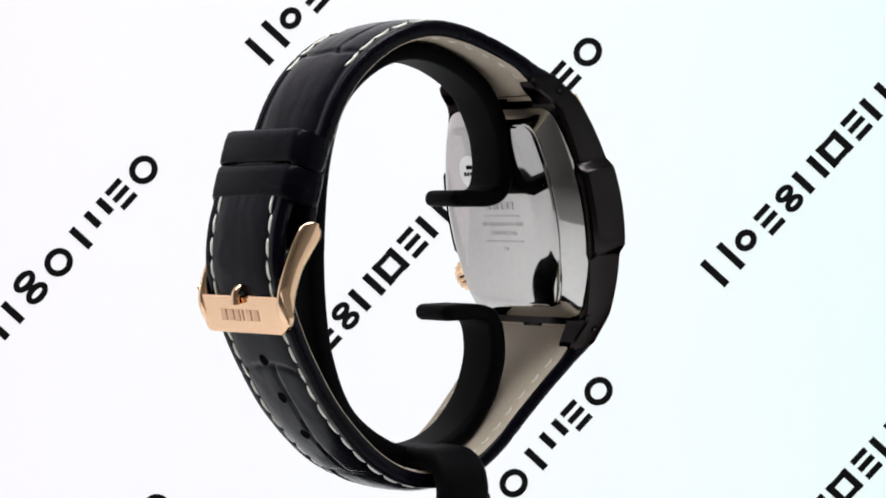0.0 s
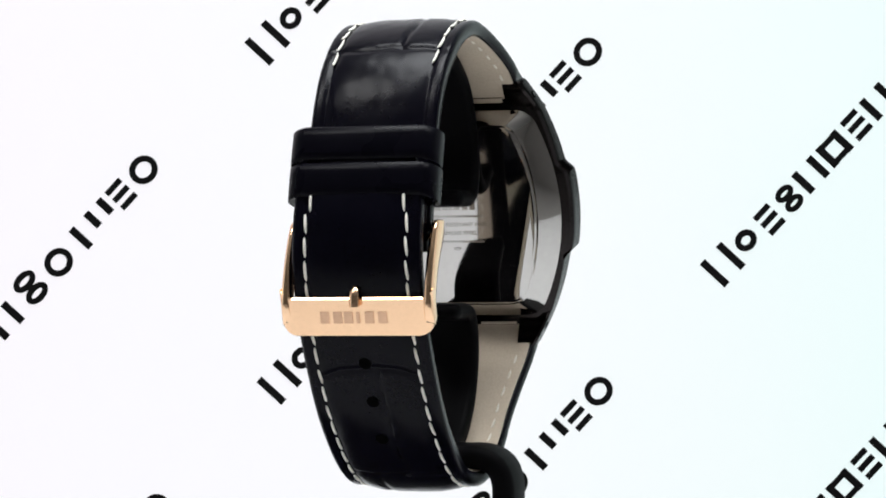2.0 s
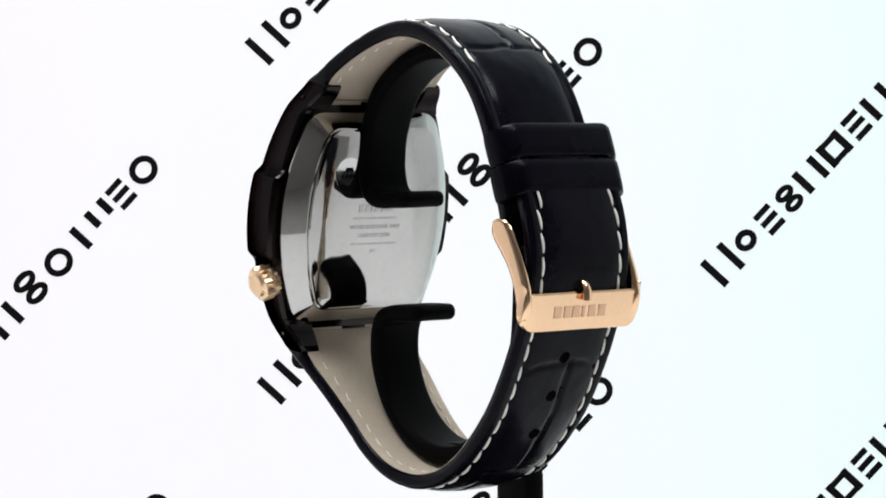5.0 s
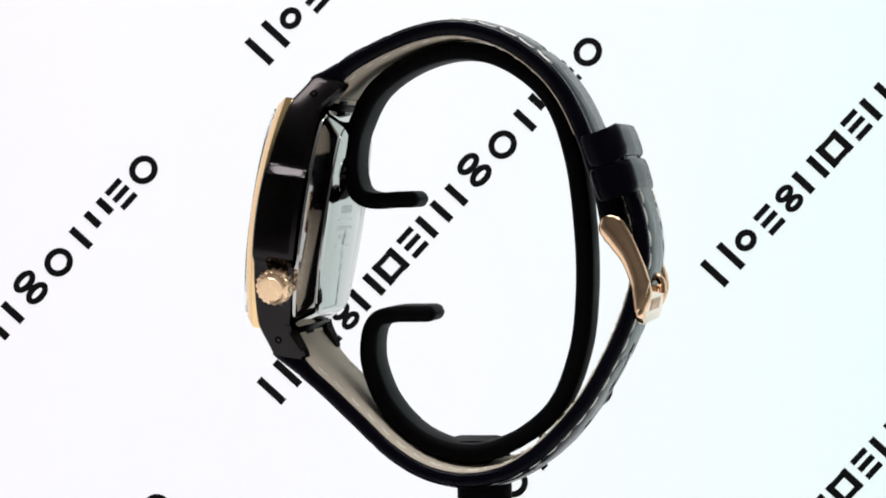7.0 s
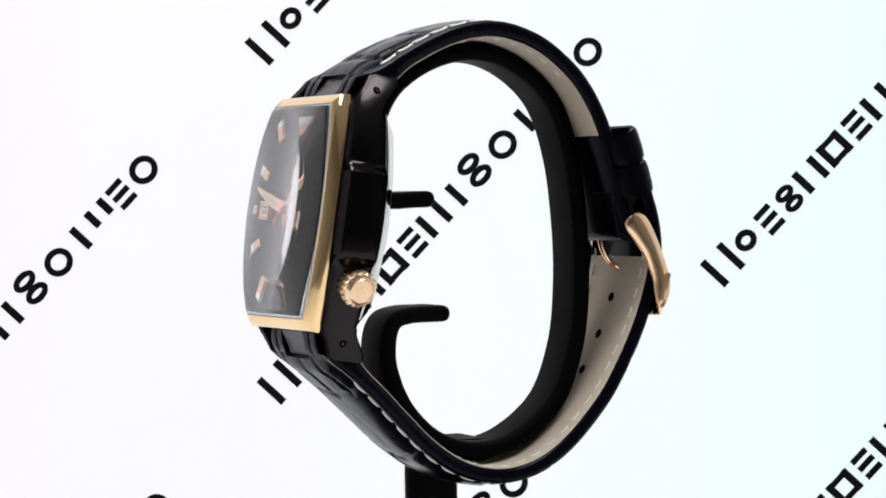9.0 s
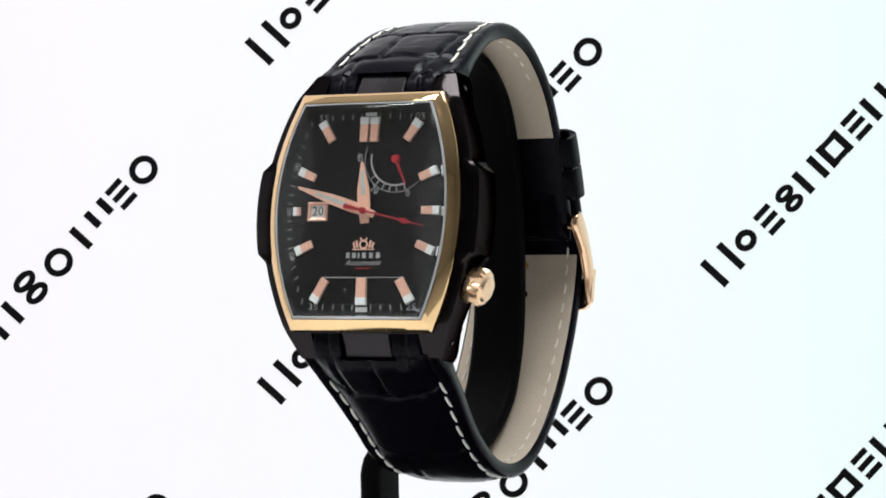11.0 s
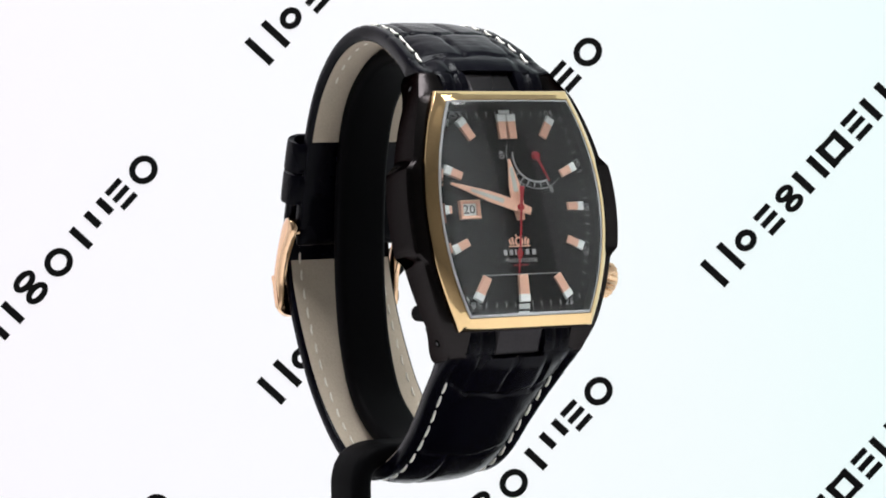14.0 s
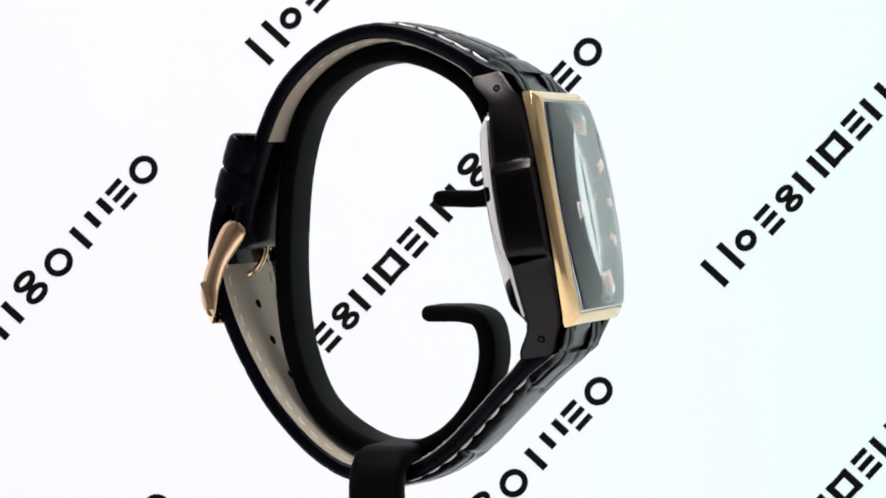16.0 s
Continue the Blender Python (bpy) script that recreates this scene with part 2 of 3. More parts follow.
def lay_print():
    first = {}
    start = Vector(((498 - 784 - 0.0193 * 276 + 17.2) * K, 130 - (717 - 441 + 0.0193 * -294 + 122.8) * K))
    across, down = Vector(((785 + 0.0193 * 208) * K, (208 - 0.0193 * 785) * K)), Vector(((20 - 0.0193 * 600) * K, -600.4 * K))
    for i in range(-1, 3):
        for j in range(-1, 3):
            at = 0.0
            for ch in "AREZIDENTBOTYEC":
                p = start + across * i + down * j + E1 * (at * K)
                at += ADVANCE[ch] * 1.005
                if abs(p.x) > 150 or not 20 < p.y < 230:
                    continue
                if ch not in first:
                    first[ch] = ob = mark(ch)
                else:
                    ob = new("print_mark", first[ch].data)
                ob.parent = backdrop
                ob.location = (p.x * 0.001, (YB - 0.2) * 0.001, p.y * 0.001)


lay_print()

# ---- the stand that holds the watch ----
stand = tagged(new("display_stand"), "matte black plastic C-shaped watch holder on a bent post", "stand")
RING_PATH = [(1.4, -3.3), (5.1, -3.3), (9.6, -3.4), (12.2, -2.3), (13.4, 0.5), (13.5, 4.3), (12.4, 9.3), (8.7, 15.8), (1.5, 20.4), (-6.7, 22.0), (-14.7, 19.7), (-21.7, 13.5), (-25.3, 3.7), (-26.8, -8.5), (-26.9, -19.7), (-25.5, -29.9), (-21.4, -39.3), (-13.4, -45.4), (-5.5, -47.0), (2.1, -44.6), (7.8, -39.0), (10.6, -32.4), (10.8, -27.3), (9.5, -24.1), (6.5, -23.1), (2.6, -23.0), (-1.1, -23.0)]


def band_section(hw, ht, n=5):
    """A flat strip's section with round edges: across, along the normal."""
    pts = []
    for sx, sy, a0 in ((1, 1, 0), (-1, 1, 90), (-1, -1, 180), (1, -1, 270)):
        for k in range(n):
            a = radians(a0 + 90 * k / (n - 1))
            r = ht * 0.85
            pts.append((sx * (hw - r) + r * math.cos(a), sy * (ht - r) + r * math.sin(a)))
    return pts


def ring_holder():
    rings = []
    path = spline(RING_PATH, 0.45)
    total = path[-1][2]
    for p, t, s in path:
        nrm = Vector((t.y, -t.x))
        end = min(s, total - s)
        taper = 1.0 if end > 1.6 else math.sqrt(max(0.05, 1 - ((1.6 - end) / 1.6) ** 2))
        thick = 1.42 + 0.13 * smoothstep(8, 18, end)
        c = Vector((p.x, 0.2, p.y))
        ring = []
        for a, b in band_section(4.9 - 1.8 * (1 - taper), thick * taper):
            q = c + Vector((nrm.x * b, a, nrm.y * b))
            ring.append(q)
        rings.append(ring)
    part("holder_ring", loft(rings), PLASTIC, stand)
    # arm to the side and the post going down
    rings = []
    for p, t, s in spline([(1, -47.2), (-6, -47.2), (-10.2, -47.3), (-12.9, -48.6), (-14.1, -51.4), (-14.2, -57), (-14.2, -90), (-14.2, -124)], 1.2):
        nrm = Vector((t.y, -t.x))
        rings.append([Vector((-5.5 + a, p.x + nrm.x * b, p.y + nrm.y * b)) for a, b in band_section(4.9, 1.95)])
    part("post", loft(rings), PLASTIC, stand)
    bm = bmesh.new()
    bmesh.ops.create_cone(bm, cap_ends=True, segments=64, radius1=34, radius2=33, depth=3.0, matrix=Matrix.Translation((0, 0, -124.5)))
    bmesh.ops.bevel(bm, geom=[e for e in bm.edges if abs(e.verts[0].co.z - e.verts[1].co.z) < 0.01], offset=0.6, segments=2, affect="EDGES")
    part("turntable_disc", bm, PLASTIC, stand)


ring_holder()

# ---- the watch ----
watch = tagged(new("wrist_watch"), "black tonneau wrist watch with rose gold bezel and croc strap", "watch")
TILT = radians(9.6)
YAW = radians(0.8)
# the case's own axes: x to the wearer's right, y towards twelve, z out of the dial
CN = Vector((math.cos(TILT), 0, math.sin(TILT)))
CASE = Matrix.Translation((24.6, 0.5, -5.2)) @ Matrix.Rotation(YAW, 4, "Z") @ Matrix(((0, -math.sin(TILT), math.cos(TILT), 0), (1, 0, 0, 0), (0, math.cos(TILT), math.sin(TILT), 0), (0, 0, 0, 1))) @ Matrix.Scale(1.018, 4)


def barrel(v, mid, end, half):
    """Half width of the tonneau at height v."""
    return mid - (mid - end) * (v / half) ** 2


def tonneau(mid, end, half, n=13):
    """The barrel outline, counter-clockwise, with straight ends."""
    right = [(barrel(half * (2 * i / (n - 1) - 1), mid, end, half), half * (2 * i / (n - 1) - 1)) for i in range(n)]
    top = [(right[-1][0] * (1 - 2 * i / 6), half) for i in range(1, 6)]
    left = [(-x, y) for x, y in reversed(right)]
    bottom = [(-x, -y) for x, y in top]
    return right + top + left + bottom


def tonneau_round(mid, end, half, r, n=15, m=7):
    """The barrel outline with corners rounded by arcs."""
    a = half - r
    hw = barrel(a, mid, end, half)
    right = [(barrel(a * (2 * i / (n - 1) - 1), mid, end, half), a * (2 * i / (n - 1) - 1)) for i in range(n)]
    slope = math.atan2(2 * (mid - end) * a / half ** 2, 1.0)
    cx, corner = hw - r * math.cos(slope), []
    cy = a - r * math.sin(slope)
    for k in range(1, m + 1):
        q = slope + (math.pi / 2 - slope) * k / m
        corner.append((cx + r * math.cos(q), cy + r * math.sin(q)))
    top = corner[-1][1]
    quarter = corner + [(corner[-1][0] * (1 - (k + 1) / 4), top) for k in range(3)]
    upper = quarter + [(0.0, top)] + [(-x, y) for x, y in reversed(quarter)]
    return right + upper + [(-x, y) for x, y in reversed(right)] + [(-x, -y) for x, y in upper]


def case_front(v):
    return 1.7 - 0.0055 * v * v - 1.6 * smoothstep(17.5, 23.0, abs(v))


def case_half(v):
    base = barrel(v, 18.9, 12.75, 22.8)
    return base + 1.35 * (1 - smoothstep(6.4, 8.3, abs(v)))


LONG = CASE @ Matrix.Diagonal((1, 1.03, 1, 1))


def case_body():
    # middle of the case
    vs = sorted({-19.0 + 38.0 * i / 40 for i in range(41)} | {-8.0, -6.6, 6.6, 8.0, -7.3, 7.3})
    rings = []
    for v in vs:
        h, f = case_half(v), case_front(v)
        g = min(h - 2.0, barrel(v, 16.2, 12.0, 18.9))
        d = -0.4 if abs(v) < 17.7 else f
        rings.append([Vector(p) for p in ((-h + 2.2, v, -6.0), (-h + 0.5, v, -5.6), (-h, v, -4.9), (-h, v, f - 0.9), (-h + 0.22, v, f - 0.35), (-h + 0.9, v, f), (-g, v, f), (-g + 0.1, v, d), (g - 0.1, v, d), (g, v, f),
                                          (h - 0.9, v, f), (h - 0.22, v, f - 0.35), (h, v, f - 0.9), (h, v, -4.9), (h - 0.5, v, -5.6), (h - 2.2, v, -6.0))])
    body = part("case_body", loft(rings), BLACK_STEEL, watch, "black plated polished steel case middle", LONG, sharp=28)
    for sy in (1, -1):
        for sx in (1, -1):
            rings = []
            for i in range(13):
                v = 17.5 + 5.3 * i / 12
                out, f = barrel(v, 18.9, 12.75, 22.8), case_front(v)
                b = -5.8 - 2.8 * smoothstep(17.5, 22.5, v)
                inn = 9.7
                if i == 12:
                    f -= 0.3; b += 0.3
                r = [(inn, b), (out - 0.5, b), (out, b + 0.5), (out, f - 0.9), (out - 0.22, f - 0.35), (out - 0.9, f), (inn, f)]
                rings.append([Vector((sx * x, sy * v, z)) for x, z in r])
            part("lug", loft(rings), BLACK_STEEL, body, "", LONG, sharp=28)
            # drilled hole, its inner shade a near-black disc, with the end of the strap pin
            bm = bmesh.new()
            lean = 25 * sy if sx > 0 else 180 - 25 * sy   # the flank narrows towards the lug's end
            m = Matrix.Translation((sx * barrel(20.1, 18.9, 12.75, 22.8), sy * 20.1, -3.9)) @ Matrix.Rotation(radians(lean), 4, "Z") @ Matrix.Rotation(radians(90), 4, "Y")
            bmesh.ops.create_cone(bm, cap_ends=True, segments=16, radius1=0.62, radius2=0.62, depth=0.14, matrix=m)
            part("pin_hole_shade", bm, HOLE, body, "", LONG)
            bm = bmesh.new()
            bmesh.ops.create_cone(bm, cap_ends=True, segments=12, radius1=0.36, radius2=0.30, depth=0.22, matrix=m)
            part("strap_pin", bm, BLACK_BRUSHED, body, "", LONG)
        # centre link between the two halves of the strap's end
        rings = []
        for i in range(11):
            v = 17.6 + 5.2 * i / 10
            f = case_front(v) - 0.25 - (0.5 if i == 10 else 0)
            b = -5.0
            r = [(-4.45, b), (4.45, b), (4.45, f - 0.5), (4.0, f), (-4.0, f), (-4.45, f - 0.5)]
            rings.append([Vector((x, sy * v, z)) for x, z in r])
        part("centre_link", loft(rings), BLACK_BRUSHED, body, "brushed black steel centre link", LONG, sharp=28)
    # bezel, arched from end to end
    outline_o, outline_i = tonneau(17.2, 12.6, 18.9, 21), tonneau(15.35, 11.5, 17.1, 21)

    def arch(v):
        return -1.1 * (v / 18.9) ** 2

    rings = []
    for k, (x, y) in enumerate(outline_o):
        xi, yi = outline_i[k]
        prof = []
        for f, z in ((0.0, -0.1), (0.0, 2.0), (0.04, 2.2), (0.10, 2.32), (0.82, 3.42), (0.94, 3.5), (1.0, 3.2), (1.0, -0.6), (0.4, -0.6)):
            px, py = x + (xi - x) * f, y + (yi - y) * f
            low = 0.0 if z < 0.5 else 1.0
            prof.append(Vector((px, py, z + arch(py) * low)))
        rings.append(prof)
    part("bezel", loft(rings, close=True), GOLD, watch, "polished rose gold tonneau bezel", LONG, sharp=22)
    # bright gasket between bezel and crystal
    rings = []
    oo, ii = tonneau(15.34, 11.49, 17.09, 21), tonneau(15.0, 11.15, 16.75, 21)
    for (x, y), (xi, yi) in zip(oo, ii):
        z = arch(y)
        rings.append([Vector((x, y, 2.1)), Vector((x, y, 3.5 + z)), Vector((xi, yi, 3.55 + z)), Vector((xi, yi, 2.1))])
    part("gasket", loft(rings, close=True), GASKET, watch, "", LONG)
    # crystal: strongly domed outside, slightly domed inside
    base = tonneau(14.98, 11.13, 16.73, 21)
    levels = [1.0, 0.985, 0.95, 0.9, 0.85, 0.8, 0.72, 0.65, 0.57, 0.5, 0.42, 0.35, 0.27, 0.2, 0.13, 0.06]
    grid = []
    for f in levels:
        row = []
        for x, y in base:
            px, py = x * f, y * f
            z = 3.55 + arch(py) + 1.9 * (1 - (px / 15.0) ** 2) * (1 - 0.55 * (py / 16.7) ** 2) + (0.15 if f < 0.99 else 0)
            row.append(Vector((px, py, z)))
        grid.append(row)
    under = []
    for f in (1.0, 0.9, 0.8, 0.65, 0.5, 0.35, 0.2, 0.08):
        under.append([Vector((x * f, y * f, 2.2 - 0.4 * (1 - (x * f / 15.0) ** 2))) for x, y in base])
    part("crystal", loft(list(reversed(under)) + grid), CRYSTAL, watch, "domed clear mineral crystal", LONG, sharp=28).visible_shadow = False
    # flange and dial
    rings = []
    a, b = tonneau(15.0, 11.15, 16.75, 21), tonneau(14.75, 10.95, 16.45, 21)
    for (x, y), (xi, yi) in zip(a, b):
        rings.append([Vector((x, y, 0.1)), Vector((x, y, 2.15)), Vector((xi, yi, 0.5)), Vector((xi, yi, 0.1))])
    part("flange", loft(rings, close=True), INK, watch, "", LONG)
    dial = part("dial", prism(tonneau(14.9, 11.05, 16.6, 21), 0.0, 0.25), DIAL, watch, "gloss black dial with rose gold markers", LONG, sharp=20)
    return dial


DIAL_Z = 0.25
dial = case_body()


def bar_outline(l, w0, w1):
    return [(-w0 / 2, -l / 2), (w0 / 2, -l / 2), (w1 / 2, l / 2), (-w1 / 2, l / 2)]


def dial_markers():
    rows = [(0.9, 13.1, 0, 4.0, 1.5), (-0.9, 13.1, 0, 4.0, 1.5), (7.5, 12.9, 33, 3.8, 1.45), (-7.5, 12.9, -33, 3.8, 1.45),
            (10.45, 6.0, 66, 3.2, 1.35), (-10.45, 6.0, -66, 3.2, 1.35), (11.1, 0.1, 90, 3.1, 1.35), (-12.0, 0.1, -90, 1.3, 1.35),
            (10.45, -5.8, 114, 3.2, 1.35), (-10.45, -5.8, -114, 3.2, 1.35), (7.45, -12.6, 149, 4.2, 1.5), (-7.45, -12.6, -149, 4.2, 1.5), (0, -12.7, 180, 4.3, 1.8)]
    for x, y, a, l, w in rows:
        m = CASE @ Matrix.Translation((x, y, DIAL_Z)) @ Matrix.Rotation(radians(-a), 4, "Z")
        bm = prism(bar_outline(l, w * 0.92, w), 0, 0.5, 0.14)
        part("hour_marker", bm, COPPER, dial, "rose gold applied hour marker", m, sharp=15)
        tip = prism([(-w / 2 - 0.01, l / 2 - min(1.15, l * 0.55)), (w / 2 + 0.01, l / 2 - min(1.15, l * 0.55)), (w / 2 + 0.02, l / 2 + 0.03), (-w / 2 - 0.02, l / 2 + 0.03)], 0.02, 0.56, 0.05)
        part("lume_tip", tip, LUME, dial, "white luminous tip", m, sharp=15)
    # minute track
    bm = bmesh.new()
    for k in range(60):
        a = radians(90 - 6 * k)
        c, s = math.cos(a), math.sin(a)
        lo, hi = 0.0, 40.0
        for _ in range(40):
            mid = (lo + hi) / 2
            inside = abs(mid * s) < 15.65 and abs(mid * c) < barrel(mid * s, 13.95, 10.3, 15.8)
            lo, hi = (mid, hi) if inside else (lo, mid)
        if k in (0, 30):
            continue
        l = 0.95 if k % 5 else 0.6
        d = Vector((c, s)) if 7 < k % 30 < 23 else Vector((c * 0.35, s)).normalized()
        p = Vector((c, s)) * lo
        made = prism(bar_outline(l, 0.14, 0.14), 0, 0.03)
        bmesh.ops.transform(made, matrix=Matrix.Translation((p.x - d.x * l / 2, p.y - d.y * l / 2, DIAL_Z)) @ Matrix.Rotation(math.atan2(d.y, d.x) - math.pi / 2, 4, "Z"), verts=made.verts)
        tmp = bpy.data.meshes.new("tick")
        made.to_mesh(tmp); made.free(); bm.from_mesh(tmp); bpy.data.meshes.remove(tmp)
    part("minute_track", bm, PRINT, dial, "fine grey minute ticks", CASE, smooth=False, kind="stuff")
    for y in (15.55, -15.45):
        part("twelve_block" if y > 0 else "six_block", box(0, y, DIAL_Z + 0.04, 2.0, 0.62, 0.08), LUME, dial, "", CASE, smooth=False)
    for txt, x, y, a, s in (("05", 8.5, 15.2, 0, 1.55), ("55", -8.5, 15.2, 0, 1.55), ("10", 12.6, 7.3, -72, 1.35), ("50", -12.6, 7.3, 72, 1.35), ("15", 13.45, 0.0, -90, 1.35),
                            ("45", -13.45, 0.0, 90, 1.35), ("20", 12.6, -7.2, -108, 1.35), ("40", -12.6, -7.2, 108, 1.35), ("25", 8.6, -15.2, 0, 1.55), ("35", -8.6, -15.2, 0, 1.55)):
        m = CASE @ Matrix.Translation((x, y, DIAL_Z + 0.03)) @ Matrix.Rotation(radians(a), 4, "Z") @ Matrix.Diagonal((1.2, 1, 1, 1))
        part("minute_numeral", text_mesh(txt, s), PRINT, dial, "", m, smooth=False)
    # reserve scale
    px, py = 4.75, 8.3
    bm = bmesh.new()
    band(bm, px, py, 4.2, 4.2, 170, 295, 0.28, 30)
    part("reserve_arc", bm, PRINT, dial, "", CASE @ Matrix.Translation((0, 0, DIAL_Z)) @ Matrix.Diagonal((1, 1, 0.05, 1)), smooth=False)
    bm = bmesh.new()
    band(bm, px, py, 5.3, 5.3, 158, 318, 0.10, 36)
    part("reserve_scale", bm, PRINT, dial, "", CASE @ Matrix.Translation((0, 0, DIAL_Z)) @ Matrix.Diagonal((1, 1, 0.05, 1)), smooth=False)
    for a in (218, 232, 246, 260, 274, 290):
        m = CASE @ Matrix.Translation((px + 4.75 * math.cos(radians(a)), py + 4.75 * math.sin(radians(a)), DIAL_Z)) @ Matrix.Rotation(radians(a - 90), 4, "Z")
        part("reserve_tick", prism(bar_outline(0.7, 0.16, 0.16), 0, 0.04), PRINT, dial, "", m, smooth=False)
    for txt, x, y, a in (("40", -1.5, 8.6, -78), ("20", 1.35, 3.35, -38), ("0", 7.0, 2.75, 0)):
        part("reserve_numeral", text_mesh(txt, 1.45), PRINT, dial, "", CASE @ Matrix.Translation((x, y, DIAL_Z + 0.03)) @ Matrix.Rotation(radians(a), 4, "Z"), smooth=False)
    m = CASE @ Matrix.Translation((px, py, DIAL_Z)) @ Matrix.Rotation(radians(25), 4, "Z")
    part("reserve_hand", prism([(-0.28, 0.4), (-0.10, -4.5), (0.10, -4.5), (0.28, 0.4)], 0.15, 0.3), RED, dial, "red power reserve hand", m, smooth=False)
    bm = bmesh.new()
    bmesh.ops.create_cone(bm, cap_ends=True, segments=20, radius1=0.75, radius2=0.6, depth=0.5, matrix=Matrix.Translation((0, 0, 0.27)))
    part("reserve_hub", bm, RED, dial, "", m)
    # date window
    rings = []
    for x, y in ((-1, -1), (1, -1), (1, 1), (-1, 1)):
        rings.append([Vector((x * a, y * b, z)) for a, b, z in ((1.75, 1.5, 0), (1.75, 1.5, 0.42), (1.6, 1.35, 0.5), (1.2, 0.98, 0.36), (1.2, 0.98, 0.0))])
    m = CASE @ Matrix.Translation((-8.2, 0.0, DIAL_Z))
    part("date_frame", loft(rings, close=True), COPPER, dial, "rose gold date window frame", m, sharp=15)
    part("date_disc", box(0, 0, 0.05, 2.5, 2.05, 0.1), LUME, dial, "white date disc", m, smooth=False)
    part("date_numeral", text_mesh("20", 2.0), INK, dial, "", m @ Matrix.Translation((0, 0, 0.13)) @ Matrix.Diagonal((1.05, 1, 1, 1)), smooth=False)
    # emblem and maker's line as plain shapes
    bm = bmesh.new()
    band(bm, 0, -5.25, 0.62, 0.62, 0, 360, 0.28)
    for sx in (-1, 1):
        stroke(bm, sx * 1.0, -5.75, sx * 1.25, -4.6, 0.34)
        stroke(bm, sx * 1.45, -5.8, sx * 1.75, -4.9, 0.34)
        stroke(bm, sx * 0.35, -4.55, sx * 0.55, -4.15, 0.25)
    stroke(bm, -1.9, -6.0, 1.9, -6.0, 0.2)
    part("emblem", bm, COPPER, dial, "", CASE @ Matrix.Translation((0, 0, DIAL_Z)) @ Matrix.Diagonal((1, 1, 0.1, 1)), smooth=False)
    for x in (-2.6, -1.55, -0.75, 0.15, 1.35, 2.55):
        w = 0.62 if x != -0.75 else 0.3
        part("maker_bar", box(x, -6.95, DIAL_Z + 0.03, w, 0.85, 0.05), PRINT, dial, "", CASE, smooth=False)
    part("movement_script", text_mesh("Automatic", 1.25, 0.35), PRINT, dial, "", CASE @ Matrix.Translation((0, -8.15, DIAL_Z + 0.03)) @ Matrix.Diagonal((1.15, 1, 1, 1)), smooth=False)
    part("small_print", box(0, -9.0, DIAL_Z + 0.03, 2.6, 0.16, 0.05), RED, dial, "", CASE, smooth=False)
    part("dial_line", box(0, -10.45, DIAL_Z + 0.03, 14.4, 0.13, 0.06), PRINT, dial, "", CASE, smooth=False)
    for x in (-2.9, 3.1):
        part("small_print", box(x, -14.75, DIAL_Z + 0.03, 3.0, 0.10, 0.04), DARK_PRINT, dial, "", CASE, smooth=False)


dial_markers()


def hand_mesh(length, tail, w, z, tip=0.35):
    o = [(-w * 0.32, -tail), (w * 0.32, -tail), (w / 2, length * 0.12), (w / 2 * 0.95, length * 0.45), (tip / 2, length), (-tip / 2, length), (-w / 2 * 0.95, length * 0.45), (-w / 2, length * 0.12)]
    return prism(o, z, z + 0.22, 0.08)


def pointer(name, label, bm, mat, lume=None):
    ob = part(name, bm, mat, watch, label, sharp=15)
    if lume is not None:
        part("lume_strip", lume, LUME_GREY, ob, "greenish grey luminous strip", smooth=False)
    return ob


hour_hand = pointer("hour_hand", "rose gold hour hand", hand_mesh(8.0, 2.0, 2.2, 0.55), COPPER, prism([(-0.42, 2.6), (0.42, 2.6), (0.3, 6.6), (-0.3, 6.6)], 0.76, 0.80))
minute_hand = pointer("minute_hand", "rose gold minute hand", hand_mesh(12.8, 2.1, 1.85, 0.95), COPPER, prism([(-0.38, 3.2), (0.38, 3.2), (0.24, 9.2), (-0.24, 9.2)], 1.16, 1.20))
bm = prism([(-0.42, -3.4), (0.42, -3.4), (0.16, 0), (0.14, 6.6), (0.55, 7.6), (0.14, 8.6), (0.05, 11.2), (-0.05, 11.2), (-0.14, 8.6), (-0.55, 7.6), (-0.14, 6.6), (-0.16, 0)], 1.35, 1.48)
second_hand = pointer("second_hand", "thin red sweeping second hand", bm, RED)
bm = bmesh.new()
bmesh.ops.create_cone(bm, cap_ends=True, segments=24, radius1=0.62, radius2=0.5, depth=0.5, matrix=Matrix.Translation((0, 0, 1.25)))
part("hub", bm, RED, second_hand)


def crown():
    m = CASE @ Matrix.Translation((16.0, -10.9, -3.1)) @ Matrix.Rotation(radians(-16), 4, "Z") @ Matrix.Rotation(radians(90), 4, "Y")
    bm = bmesh.new()
    rings = []
    n = 72
    for z, r, flute in ((0, 1.6, 0), (1.0, 1.6, 0), (1.0, 2.7, 0.14), (1.3, 2.9, 0.2), (3.6, 2.9, 0.2), (4.0, 2.7, 0.12), (4.15, 2.35, 0), (4.3, 2.1, 0), (4.6, 1.9, 0), (4.65, 0.6, 0)):
        rings.append([Vector(((r + flute * math.cos(18 * 2 * math.pi * k / n)) * math.cos(2 * math.pi * k / n), (r + flute * math.cos(18 * 2 * math.pi * k / n)) * math.sin(2 * math.pi * k / n), z)) for k in range(n)])
    part("crown", loft(rings), CROWN_GOLD, watch, "fluted rose gold winding crown", m, sharp=40)


crown()


